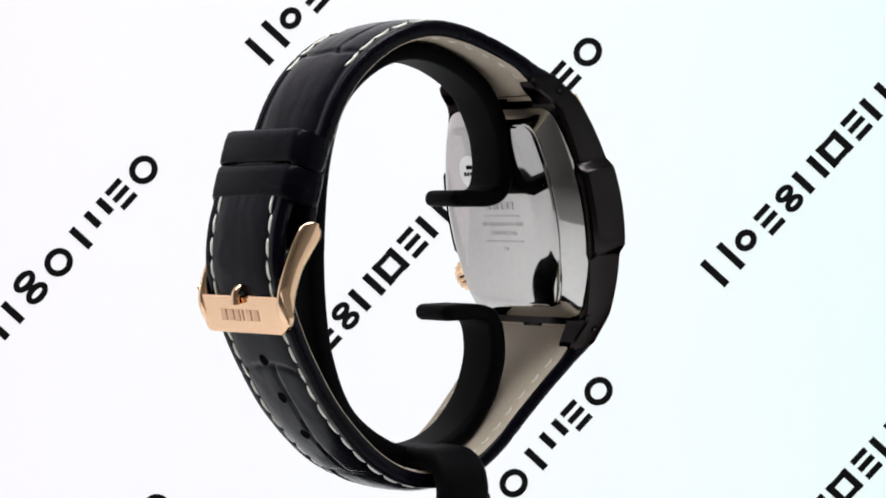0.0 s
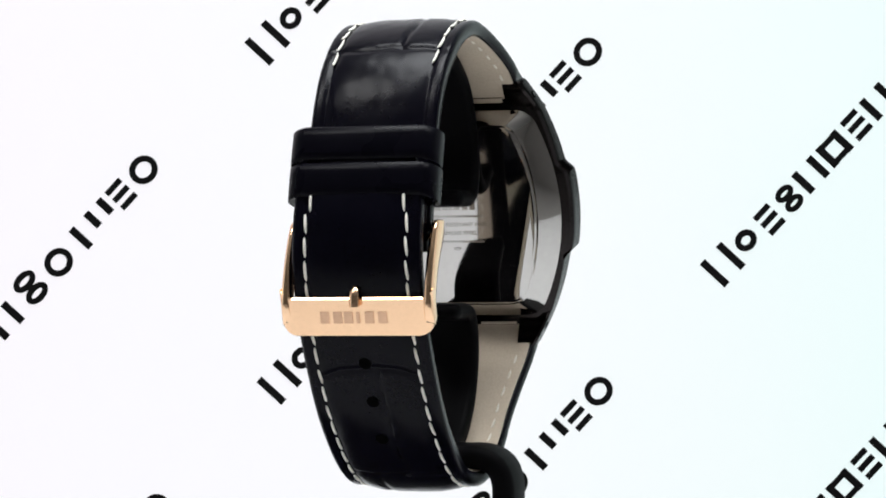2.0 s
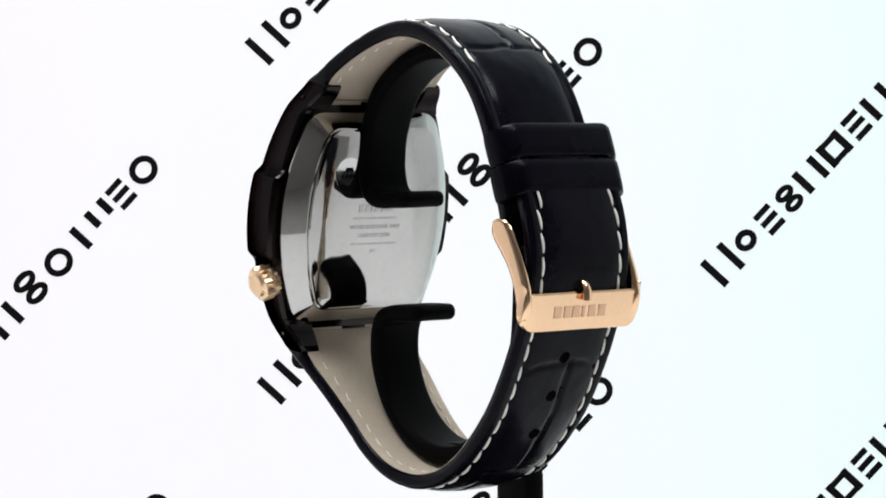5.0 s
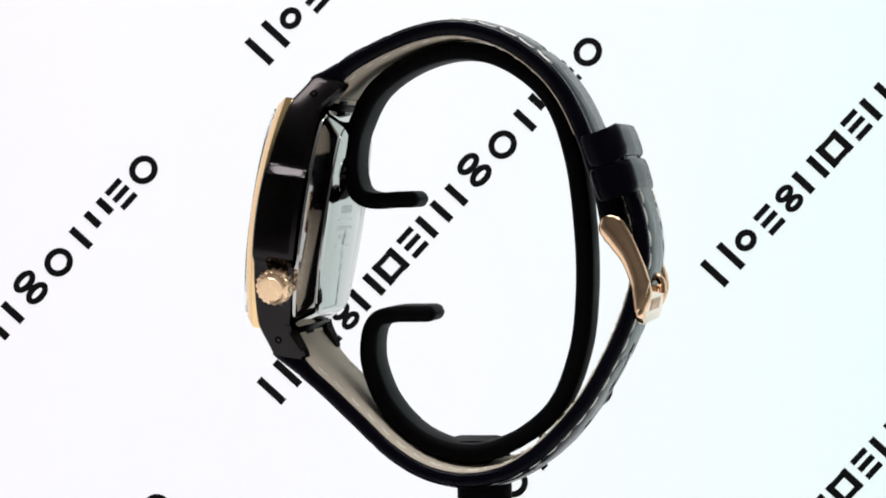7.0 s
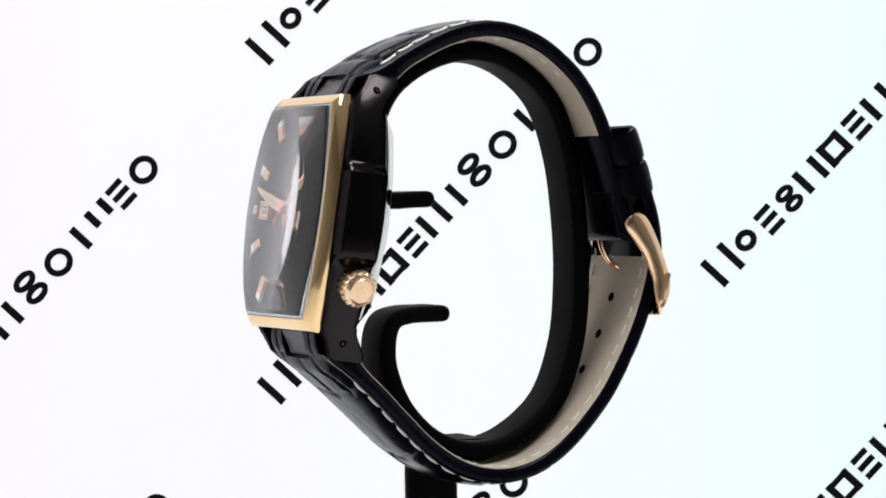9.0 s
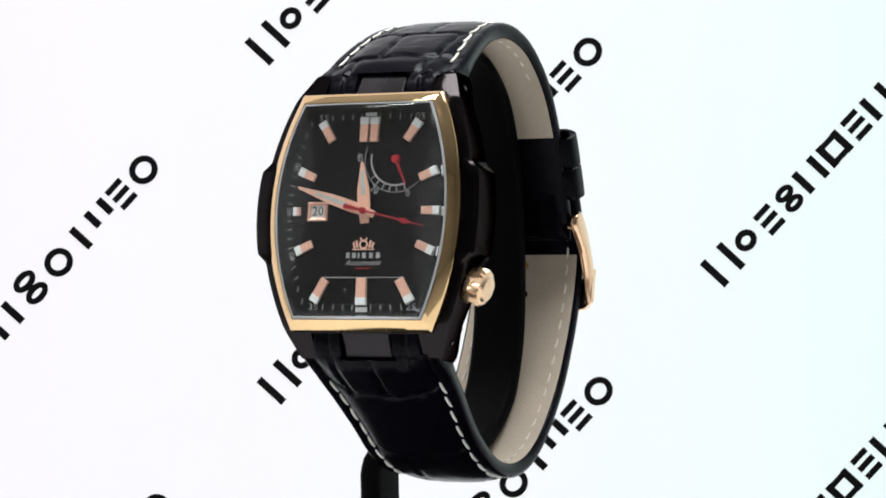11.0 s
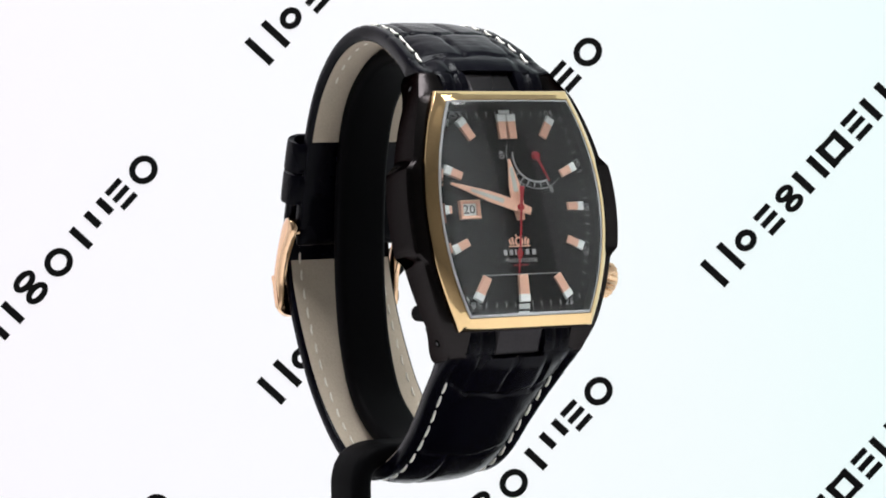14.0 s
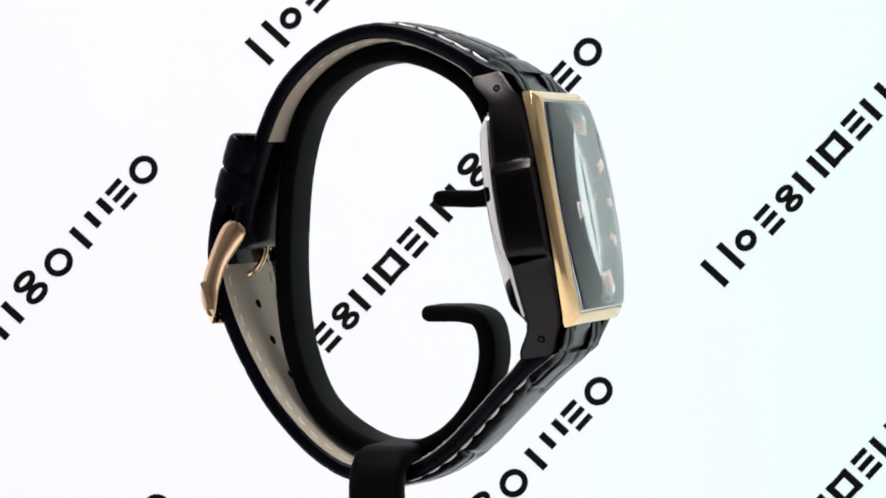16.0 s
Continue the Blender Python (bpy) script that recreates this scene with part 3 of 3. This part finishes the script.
def case_back():
    rings = []
    for mid, end, half, z in ((18.4, 12.7, 18.8, -5.0), (18.4, 12.7, 18.8, -6.3), (18.0, 12.4, 18.4, -6.6), (15.0, 11.2, 16.2, -8.7), (14.8, 11.0, 16.0, -8.8)):
        rings.append([Vector((x, y, z)) for x, y in tonneau_round(mid, end, half + 1.2, 4.2)])
    ring = part("case_back", loft(rings), STEEL, watch, "mirror polished steel case back", CASE, sharp=24)
    rings = [[Vector((x, y, z)) for x, y in tonneau_round(mid, end, half + 1.2, 3.8)] for mid, end, half, z in ((14.5, 10.7, 15.7, -8.7), (14.5, 10.7, 15.7, -9.0), (14.2, 10.4, 15.4, -9.15))]
    plate = part("back_plate", loft(rings), STEEL, watch, "flat polished back plate with engraving", CASE, sharp=24)
    back = CASE @ Matrix.Rotation(radians(180), 4, "Y")
    z = 9.19
    for i, x in enumerate((-3.3, -1.9, -0.9, 0.2, 1.7, 3.1)):
        part("maker_bar", box(x, 1.9, z, 1.0 if i != 2 else 0.4, 1.3, 0.04), DARK_PRINT, plate, "", back, smooth=False)
    part("model_line", box(0, 0.1, z, 9.5, 0.32, 0.04), DARK_PRINT, plate, "", back, smooth=False)
    part("back_lettering", text_mesh("WATER RESISTANT 100M", 1.0), DARK_PRINT, plate, "", back @ Matrix.Translation((0, -1.4, z + 0.01)), smooth=False)
    part("back_lettering", text_mesh("STAINLESS STEEL", 1.0), DARK_PRINT, plate, "", back @ Matrix.Translation((0, -2.9, z + 0.01)), smooth=False)
    part("maker_line", box(0, -4.4, z, 10.0, 0.3, 0.04), DARK_PRINT, plate, "", back, smooth=False)
    part("maker_line", box(0, -5.7, z, 1.2, 0.5, 0.04), DARK_PRINT, plate, "", back, smooth=False)
    bm = bmesh.new()
    bmesh.ops.create_cone(bm, cap_ends=True, segments=40, radius1=2.9, radius2=2.9, depth=0.1, matrix=Matrix.Translation((-6.8, 8.0, z)))
    part("bright_roundel", bm, BRIGHT_STEEL, plate, "small bright round mark", back)
    for i in range(4):
        part("maker_bar", box(-8.1 + 0.85 * i, 7.6, z + 0.07, 0.6, 0.7, 0.03), INK, plate, "", back, smooth=False)
    part("maker_emblem", box(-6.8, 8.8, z + 0.07, 1.6, 0.7, 0.03), INK, plate, "", back, smooth=False)


case_back()


# ---- strap ----
def strap_mid(x):
    return 0.8 - 0.012 * x


class Strap:
    """A strap along a line in the x, z plane; s runs along it, y across, h is height over the outer face."""

    def __init__(self, line, step, hw, thick, bulge, rows, side):
        self.path, self.hw, self.thick, self.bulge, self.rows, self.side = spline(line, step), hw, thick, bulge, rows, side
        self.total, self.curl = self.path[-1][2], 0.006 if side > 0 else -0.024

    def at(self, i, y, h):
        p, t, s = self.path[i]
        out = Vector((t.y, -t.x)) * self.side
        return Vector((p.x + out.x * h, strap_mid(p.x), p.y + out.y * h)) + Vector((0, 1, 0)) * y

    def relief(self, s, y):
        """Padding and the grooves between the embossed scales."""
        hw = self.hw(s)
        inner = hw - 2.9
        u = abs(y) / inner
        pad = self.bulge(s) * max(0.0, 1 - u ** 3.2) ** 0.8 if u < 1 else 0.0
        edge = (abs(y) - (hw - 0.7)) / 0.7
        rim = -0.5 * max(0.0, edge) ** 2
        seam = -0.22 * math.exp(-((abs(y) - (hw - 2.25)) / 0.35) ** 2)
        g = 0.0
        wob = 0.55 * noise.noise(Vector((y * 0.22, s * 0.05, 3.1))) * 2 + self.curl * y * y
        for k, (s0, cuts) in enumerate(self.rows):
            d = (s - s0 - wob) / 0.5
            g += math.exp(-d * d)
            s1 = self.rows[k + 1][0] if k + 1 < len(self.rows) else 1e9
            if s0 - 0.4 < s < s1 + 0.4:
                for c in cuts:
                    d = (y - c - 0.7 * noise.noise(Vector((s * 0.16, c, 7.7)))) / 0.36
                    g += 1.3 * math.exp(-d * d)
        if s < 4.9 and abs(y) < 4.75:
            return -3.2
        if s < 4.9:
            return 0.12 - 0.3 * math.exp(-((abs(y) - 7.1) / 0.3) ** 2) - 0.25 * max(0.0, abs(y) - 9.3)
        crease = 1.0 - smoothstep(11.0, 17.0, s)
        fold = 0.05 * noise.noise(Vector((y * 0.5, s * 0.35, 1.3))) + (0.02 + 0.05 * crease) * noise.noise(Vector((y * 1.5, s * 0.45, 5.0)))
        if self.side > 0:
            fold += 0.05 * smoothstep(9, 11, s) * (1 - smoothstep(22, 27, s)) * noise.noise(Vector((y * 0.18, s * 1.9, 9.0)))
        fade = 1.0 if abs(y) < hw - 2.6 else 0.25
        return pad + rim + seam - 0.34 * min(1.5, g) * fade + fold * fade

    def body(self, name, label, parent, ncross=56, tip=0.0):
        rings = []
        for i, (p, t, s) in enumerate(self.path):
            hw = self.hw(s)
            if tip and self.total - s < tip:
                f = (self.total - s) / tip
                hw *= max(0.25, math.sqrt(1 - (1 - f) ** 2))
            th = self.thick(s)
            ring = []
            for k in range(ncross + 1):
                y = hw * math.sin(math.pi * (k / ncross - 0.5) * 0.92) / math.sin(math.pi * 0.46)
                ring.append(self.at(i, y, self.relief(s, y * self.hw(s) / hw)))
            for y, h in ((hw + 0.05, -0.9), (hw, -th + 0.4), (hw - 0.5, -th), (0, -th), (-hw + 0.5, -th), (-hw, -th + 0.4), (-hw - 0.05, -0.9)):
                ring.append(self.at(i, y, h))
            rings.append(ring)
        return part(name, loft(rings), LEATHER, parent, label, sharp=50)

    def lining(self, parent, s0, s1):
        rings = []
        for i, (p, t, s) in enumerate(self.path):
            if s0 <= s <= s1:
                hw, th = self.hw(s) - 0.55, self.thick(s)
                rings.append([self.at(i, y, -th - h) for y, h in ((-hw, -0.1), (-hw, 0.12), (-hw + 0.3, 0.22), (hw - 0.3, 0.22), (hw, 0.12), (hw, -0.1))])
        return part("lining", loft(rings), LINING, parent, "beige nubuck lining", sharp=60)

    def link_tail(self, parent):
        """The black end of the steel link that shows through the notch in the lining."""
        rings = []
        for i, (p, t, s) in enumerate(self.path):
            if 1.1 <= s <= 2.9:
                th = self.thick(s)
                rings.append([self.at(i, y, -th - h) for y, h in ((-2.6, -0.6), (-2.6, 0.24), (-2.4, 0.34), (2.4, 0.34), (2.6, 0.24), (2.6, -0.6))])
        part("link_tail", loft(rings), BLACK_STEEL, parent, "black steel end of the link", sharp=40)

    def stitches(self, parent, s0, s1, mesh_out, mesh_in, inset=2.25, converge=0.0):
        s = s0
        while s < s1:
            for sy in (-1, 1):
                for mesh, inside in ((mesh_out, False), (mesh_in, True)):
                    if mesh is None:
                        continue
                    i = min(range(len(self.path)), key=lambda q: abs(self.path[q][2] - s))
                    i = max(1, min(len(self.path) - 2, i))
                    y = sy * (self.hw(s) - inset - converge * max(0.0, 1 - (s1 - s) / 5) ** 2)
                    th = self.thick(s)
                    h = (-th - 0.24) if inside else self.relief(s, y) + 0.17
                    a, b = self.at(i - 1, y, h), self.at(i + 1, y, h)
                    d = (b - a).normalized()
                    lat = self.at(i, y + 1, h) - self.at(i, y, h)
                    d = (d + lat * 0.10 * random.uniform(0.3, 1.4)).normalized()
                    up = d.cross(lat).normalized()
                    side = up.cross(d)
                    m = Matrix((d, side, up)).transposed().to_4x4()
                    ob = new("stitch", mesh)
                    ob.parent = parent
                    ob.matrix_local = Matrix.Translation(self.at(i, y, h) * 0.001) @ m
            s += 3.75 + random.uniform(-0.12, 0.12)


def stitch_mesh(name, length, r, mat):
    rings = []
    for k in range(7):
        f = k / 6 * 2 - 1
        rr = r * math.sqrt(max(0.06, 1 - f ** 4))
        rings.append([Vector((f * length / 2, rr * math.cos(q * math.pi / 3), rr * 0.9 * math.sin(q * math.pi / 3) - 0.25 * f * f)) for q in range(6)])
    bm = loft(rings)
    bmesh.ops.transform(bm, matrix=MM, verts=bm.verts)
    for f in bm.faces:
        f.smooth = True
    me = bpy.data.meshes.new(name)
    bm.to_mesh(me)
    bm.free()
    me.materials.append(mat)
    return me


STITCH = stitch_mesh("stitch", 3.4, 0.26, THREAD)
STITCH_IN = stitch_mesh("inner_stitch", 2.1, 0.22, THREAD_IN)


def upper_strap():
    line = [(20.5, 13.6), (18.4, 17.4), (14.8, 19.2), (11.4, 21.2), (5.6, 24.1), (-0.1, 26.1), (-5.9, 26.9), (-11.6, 26.0), (-17.3, 23.5), (-22.9, 19.0), (-26.7, 13.9), (-29.5, 7.8), (-31.5, 1.7), (-32.8, -3.4), (-33.8, -8.0)]
    st = Strap(line, 0.35, lambda s: 9.75 + 3.0 * smoothstep(4.3, 5.0, s) - 1.5 * smoothstep(8, 28, s) - 0.5 * smoothstep(30, 60, s), lambda s: 4.4 - 1.7 * smoothstep(2, 14, s),
               lambda s: 0.25 + 1.05 * smoothstep(4.0, 8.0, s) - 0.75 * smoothstep(11, 24, s), [(-30, (-7.0, 6.9)), (9.5, (-2.5, 7.5)), (19.5, (-6.5, 1.5)), (31, (-2.6,)), (46, (60,))], 1)
    body = st.body("upper_strap", "black croc-embossed leather strap with white stitching", watch)
    st.lining(body, 0.5, st.total - 16.5)
    st.link_tail(body)
    st.stitches(body, 10.5, 51.0, STITCH, STITCH_IN)


def lower_strap():
    line = [(27.0, -24.3), (26.2, -28.6), (22.0, -32.2), (17.5, -36.2), (12.6, -41.1), (7.0, -46.5), (1.3, -50.2), (-4.4, -51.9), (-10.1, -51.9), (-15.9, -50.1), (-21.7, -46.1), (-28.0, -39.4), (-32.3, -32.7), (-35.7, -25.8), (-38.0, -19.2), (-39.1, -13.1), (-38.6, -7.5), (-37.3, -2.9), (-35.4, 2.2), (-33.5, 6.8)]
    st = Strap(line, 0.35, lambda s: 9.75 + 3.0 * smoothstep(4.3, 5.0, s) - 1.5 * smoothstep(8, 28, s) - 0.5 * smoothstep(30, 60, s), lambda s: 4.4 - 1.9 * smoothstep(2, 14, s),
               lambda s: 0.25 + 1.05 * smoothstep(4.0, 8.0, s) - 0.3 * smoothstep(18, 50, s) - 0.6 * smoothstep(64, 79, s), [(-30, (-6.9, 0.3, 6.6)), (14.6, (60,)), (31, (-3.0,)), (46, (4.0,)), (59, (-1.5,)), (82.6, (60,))], -1)
    body = st.body("lower_strap", "black croc-embossed leather strap end with punched holes", watch, tip=7.0)
    st.lining(body, 0.5, 99)
    st.link_tail(body)
    st.stitches(body, 13.5, st.total - 8.5, STITCH, STITCH_IN, converge=2.2)
    # punched holes: flat near-black discs carry the shade inside them
    for z in (-22.3, -29.2, -35.5, -41.7):
        i = min((q for q in range(len(st.path)) if st.path[q][0].x < -10), key=lambda q: abs(st.path[q][0].y - z))
        s = st.path[i][2]
        for h, r, mat in ((st.relief(s, 0.0) + 0.02, 1.05, HOLE), (-st.thick(s) - 0.26, 0.85, HOLE)):
            c = st.at(i, 0.2, h)
            nrm = (st.at(i, 0.2, h + 1) - c).normalized()
            bm = bmesh.new()
            bmesh.ops.create_cone(bm, cap_ends=True, segments=18, radius1=r, radius2=r, depth=0.12, matrix=Matrix.Translation(c) @ nrm.to_track_quat("Z", "Y").to_matrix().to_4x4())
            part("punched_hole_shade", bm, mat, body)


def strap_fold():
    """The upper strap's end, turned back round the buckle's hinge."""
    rings = []
    for p, t, s in spline([(-31.9, -2.5), (-32.4, -5.5), (-32.8, -8.0), (-33.1, -10.2), (-33.3, -11.5)], 0.45):
        nrm = Vector((t.y, -t.x))
        left = (p.y + 11.5) / 2.2
        ht = 2.1 if left > 1 else 2.1 * math.sqrt(max(0.06, 1 - (1 - left) ** 2))
        rings.append([Vector((p.x + nrm.x * b, strap_mid(p.x) + a, p.y + nrm.y * b)) for a, b in band_section(10.4, ht)])
    part("strap_fold", loft(rings), LEATHER_PLAIN, watch, "plain black leather turned round the hinge")


upper_strap()
lower_strap()
strap_fold()


def loop_space(x, z, lean):
    """Axes at a point of the strap's loop: x outwards, y across, z up along the strap."""
    return Matrix.Translation((x, strap_mid(x), z)) @ Matrix.Rotation(radians(lean), 4, "Y") @ Matrix.Rotation(radians(180), 4, "Z")


def rounded_rect(hx, hy, r, n=5):
    pts = []
    for sx, sy, a0 in ((1, 1, 0), (-1, 1, 90), (-1, -1, 180), (1, -1, 270)):
        for k in range(n):
            a = radians(a0 + 90 * k / (n - 1))
            pts.append((sx * (hx - r) + r * math.cos(a), sy * (hy - r) + r * math.sin(a)))
    return pts


def keepers():
    for x, z, lean, hx in ((-31.4, 5.8, 19, 3.4), (-33.0, 0.1, 16, 3.6)):
        rings = []
        o, i = rounded_rect(hx, 12.6, 2.9, 9), rounded_rect(hx - 1.1, 11.5, 1.8, 9)
        def bow(y):
            return 0.55 * (1 - (y / 12.8) ** 2)
        for (ax, ay), (bx, by) in zip(o, i):
            sgn = 1 if ax > 0 else 0
            ox, nx = ax + sgn * bow(ay), bx + sgn * bow(by)
            droop = -1.1 * (ay / 12.8) ** 2
            rings.append([Vector((px, py, pz + droop)) for px, py, pz in ((ox - (ox - nx) * 0.5, ay, -2.8), (ox - (ox - nx) * 0.12, ay, -2.45), (ox + (ox - nx) * 0.04, ay, -1.4), (ox + (ox - nx) * 0.06, ay, 1.2), (ox - (ox - nx) * 0.1, ay, 2.4), (ox - (ox - nx) * 0.5, ay, 2.8), (nx, by, 2.6), (nx, by, -2.6))])
        part("keeper", loft(rings, close=True), LEATHER_PLAIN, watch, "plain black leather strap keeper", loop_space(x, z, lean), sharp=45)


keepers()


def buckle():
    sp = loop_space(-35.3, -15.1, 0)
    # bar plate, slightly curved, standing outside the strap at the lower end
    rings = []
    n = 36
    for k in range(n + 1):
        y = 12.8 * math.sin(math.pi * (k / n - 0.5))
        e = abs(y) / 12.8
        q = max(0.0, (e - 0.80) / 0.20)
        r = 2.6 * (1 - math.sqrt(max(0.0, 1 - q * q)))
        lo, hi = -9.6 + r * 1.1, -3.3 + 1.4 * max(0.0, (e - 0.87) / 0.13) ** 1.5
        x0 = 3.6
        rings.append([Vector(p) for p in ((x0 - 1.9, y, lo + 0.3), (x0 - 1.05, y, lo), (x0 - 0.88, y, lo + 0.08), (x0 - 0.15, y, (lo + hi) / 2), (x0 + 0.42, y, hi - 0.4), (x0 + 0.2, y, hi - 0.08), (x0 - 0.5, y, hi), (x0 - 1.1, y, hi - 0.4))])
    bk = part("buckle", loft(rings), ROSE, watch, "polished rose gold pin buckle", sp, sharp=40)
    for sy in (-1, 1):
        rings = []
        for (px, pz, w), t, s in spline([(2.5, -7.8, 0.9), (2.7, -6.4, 1.5), (2.7, -4.6, 1.8), (2.2, -1.9, 1.7), (0.9, 1.6, 1.75), (-0.8, 4.6, 2.1),
                                         (-2.0, 6.4, 2.25), (-2.8, 7.6, 1.9), (-3.3, 8.4, 0.7)], 0.6):
            nx, nz = 0.87, 0.5
            ring = []
            for q in range(16):
                a = 2 * math.pi * q / 16
                c, s = math.cos(a), math.sin(a)
                ring.append(Vector((px + nx * w * c, sy * (11.95 + 0.85 * math.copysign(abs(s) ** 0.7, s)), pz + nz * w * c)))
            rings.append(ring)
        part("buckle_arm", loft(rings), ROSE, bk, "", sp, sharp=50)
    bm = bmesh.new()
    bmesh.ops.create_cone(bm, cap_ends=True, segments=14, radius1=0.6, radius2=0.6, depth=23.4, matrix=Matrix.Translation((-2.5, 0, 6.0)) @ Matrix.Rotation(radians(90), 4, "X"))
    part("hinge_pin", bm, ROSE, bk, "", sp)
    rings = []
    for p, t, s in spline([(-2.5, 6.0), (-2.6, 3.0), (-1.2, 0.2), (1.6, -1.6), (3.6, -2.0), (4.6, -3.1), (4.6, -4.8)], 0.5):
        nrm = Vector((t.y, -t.x))
        r = 0.85 if s > 8 else 0.65
        rings.append([Vector((p.x + nrm.x * r * 0.8 * math.cos(q * math.pi / 5), r * math.sin(q * math.pi / 5), p.y + nrm.y * r * 0.8 * math.cos(q * math.pi / 5))) for q in range(10)])
    part("prong", loft(rings), ROSE, bk, "rose gold buckle pin", sp, sharp=50)
    # maker's line on the plate as plain bars
    for k, y in enumerate((-5.9, -3.7, -1.9, -0.3, 1.6, 3.8)):
        w = 0.6 if k == 3 else 1.5
        part("maker_bar", box(3.5, y + 0.5, -6.6, 0.12, w, 1.9, m=Matrix.Translation((3.5, 0, -6.5)) @ Matrix.Rotation(radians(13), 4, "Y") @ Matrix.Translation((-3.5, 0, 6.5))), ENGRAVED_GOLD, bk, "", sp, smooth=False)


buckle()


# ---- movement ----
def motions():
    turn = {0.0: 36.8, 0.5: 46.2, 1.0: 55.5, 1.5: 64.5, 2.0: 73.2, 2.5: 82.3, 3.0: 91.8, 3.5: 101.3, 4.0: 110.7, 6.5: 158.7, 7.0: 168.0, 7.5: 177.3, 8.0: 186.7, 8.5: 196.3, 9.0: 205.8, 11.5: 253.0, 12.0: 262.0, 12.5: 271.2, 13.0: 281.1, 13.5: 291.0, 14.0: 300.4, 14.5: 309.4, 15.0: 318.7, 15.5: 328.5, 16.0: 338.3}
    for thing in (stand, watch):
        walk(thing, [(t, pose(0, 0, ZC, 0, 0, a)) for t, a in turn.items()])

    def on_dial(angle):
        m = CASE @ Matrix.Translation((0.15, -0.05, DIAL_Z)) @ Matrix.Rotation(radians(-angle), 4, "Z")
        m.translation = m.translation * 0.001
        return m

    walk(second_hand, [(float(t), on_dial(180 + 28.4 * (t - 13.7))) for t in range(17)])
    walk(minute_hand, [(float(t), on_dial(289.0 + 0.47 * (t - 12.4))) for t in (0, 4, 8, 12, 16)])
    walk(hour_hand, [(float(t), on_dial(354.0 + 0.04 * (t - 12.4))) for t in (0, 8, 16)])


motions()
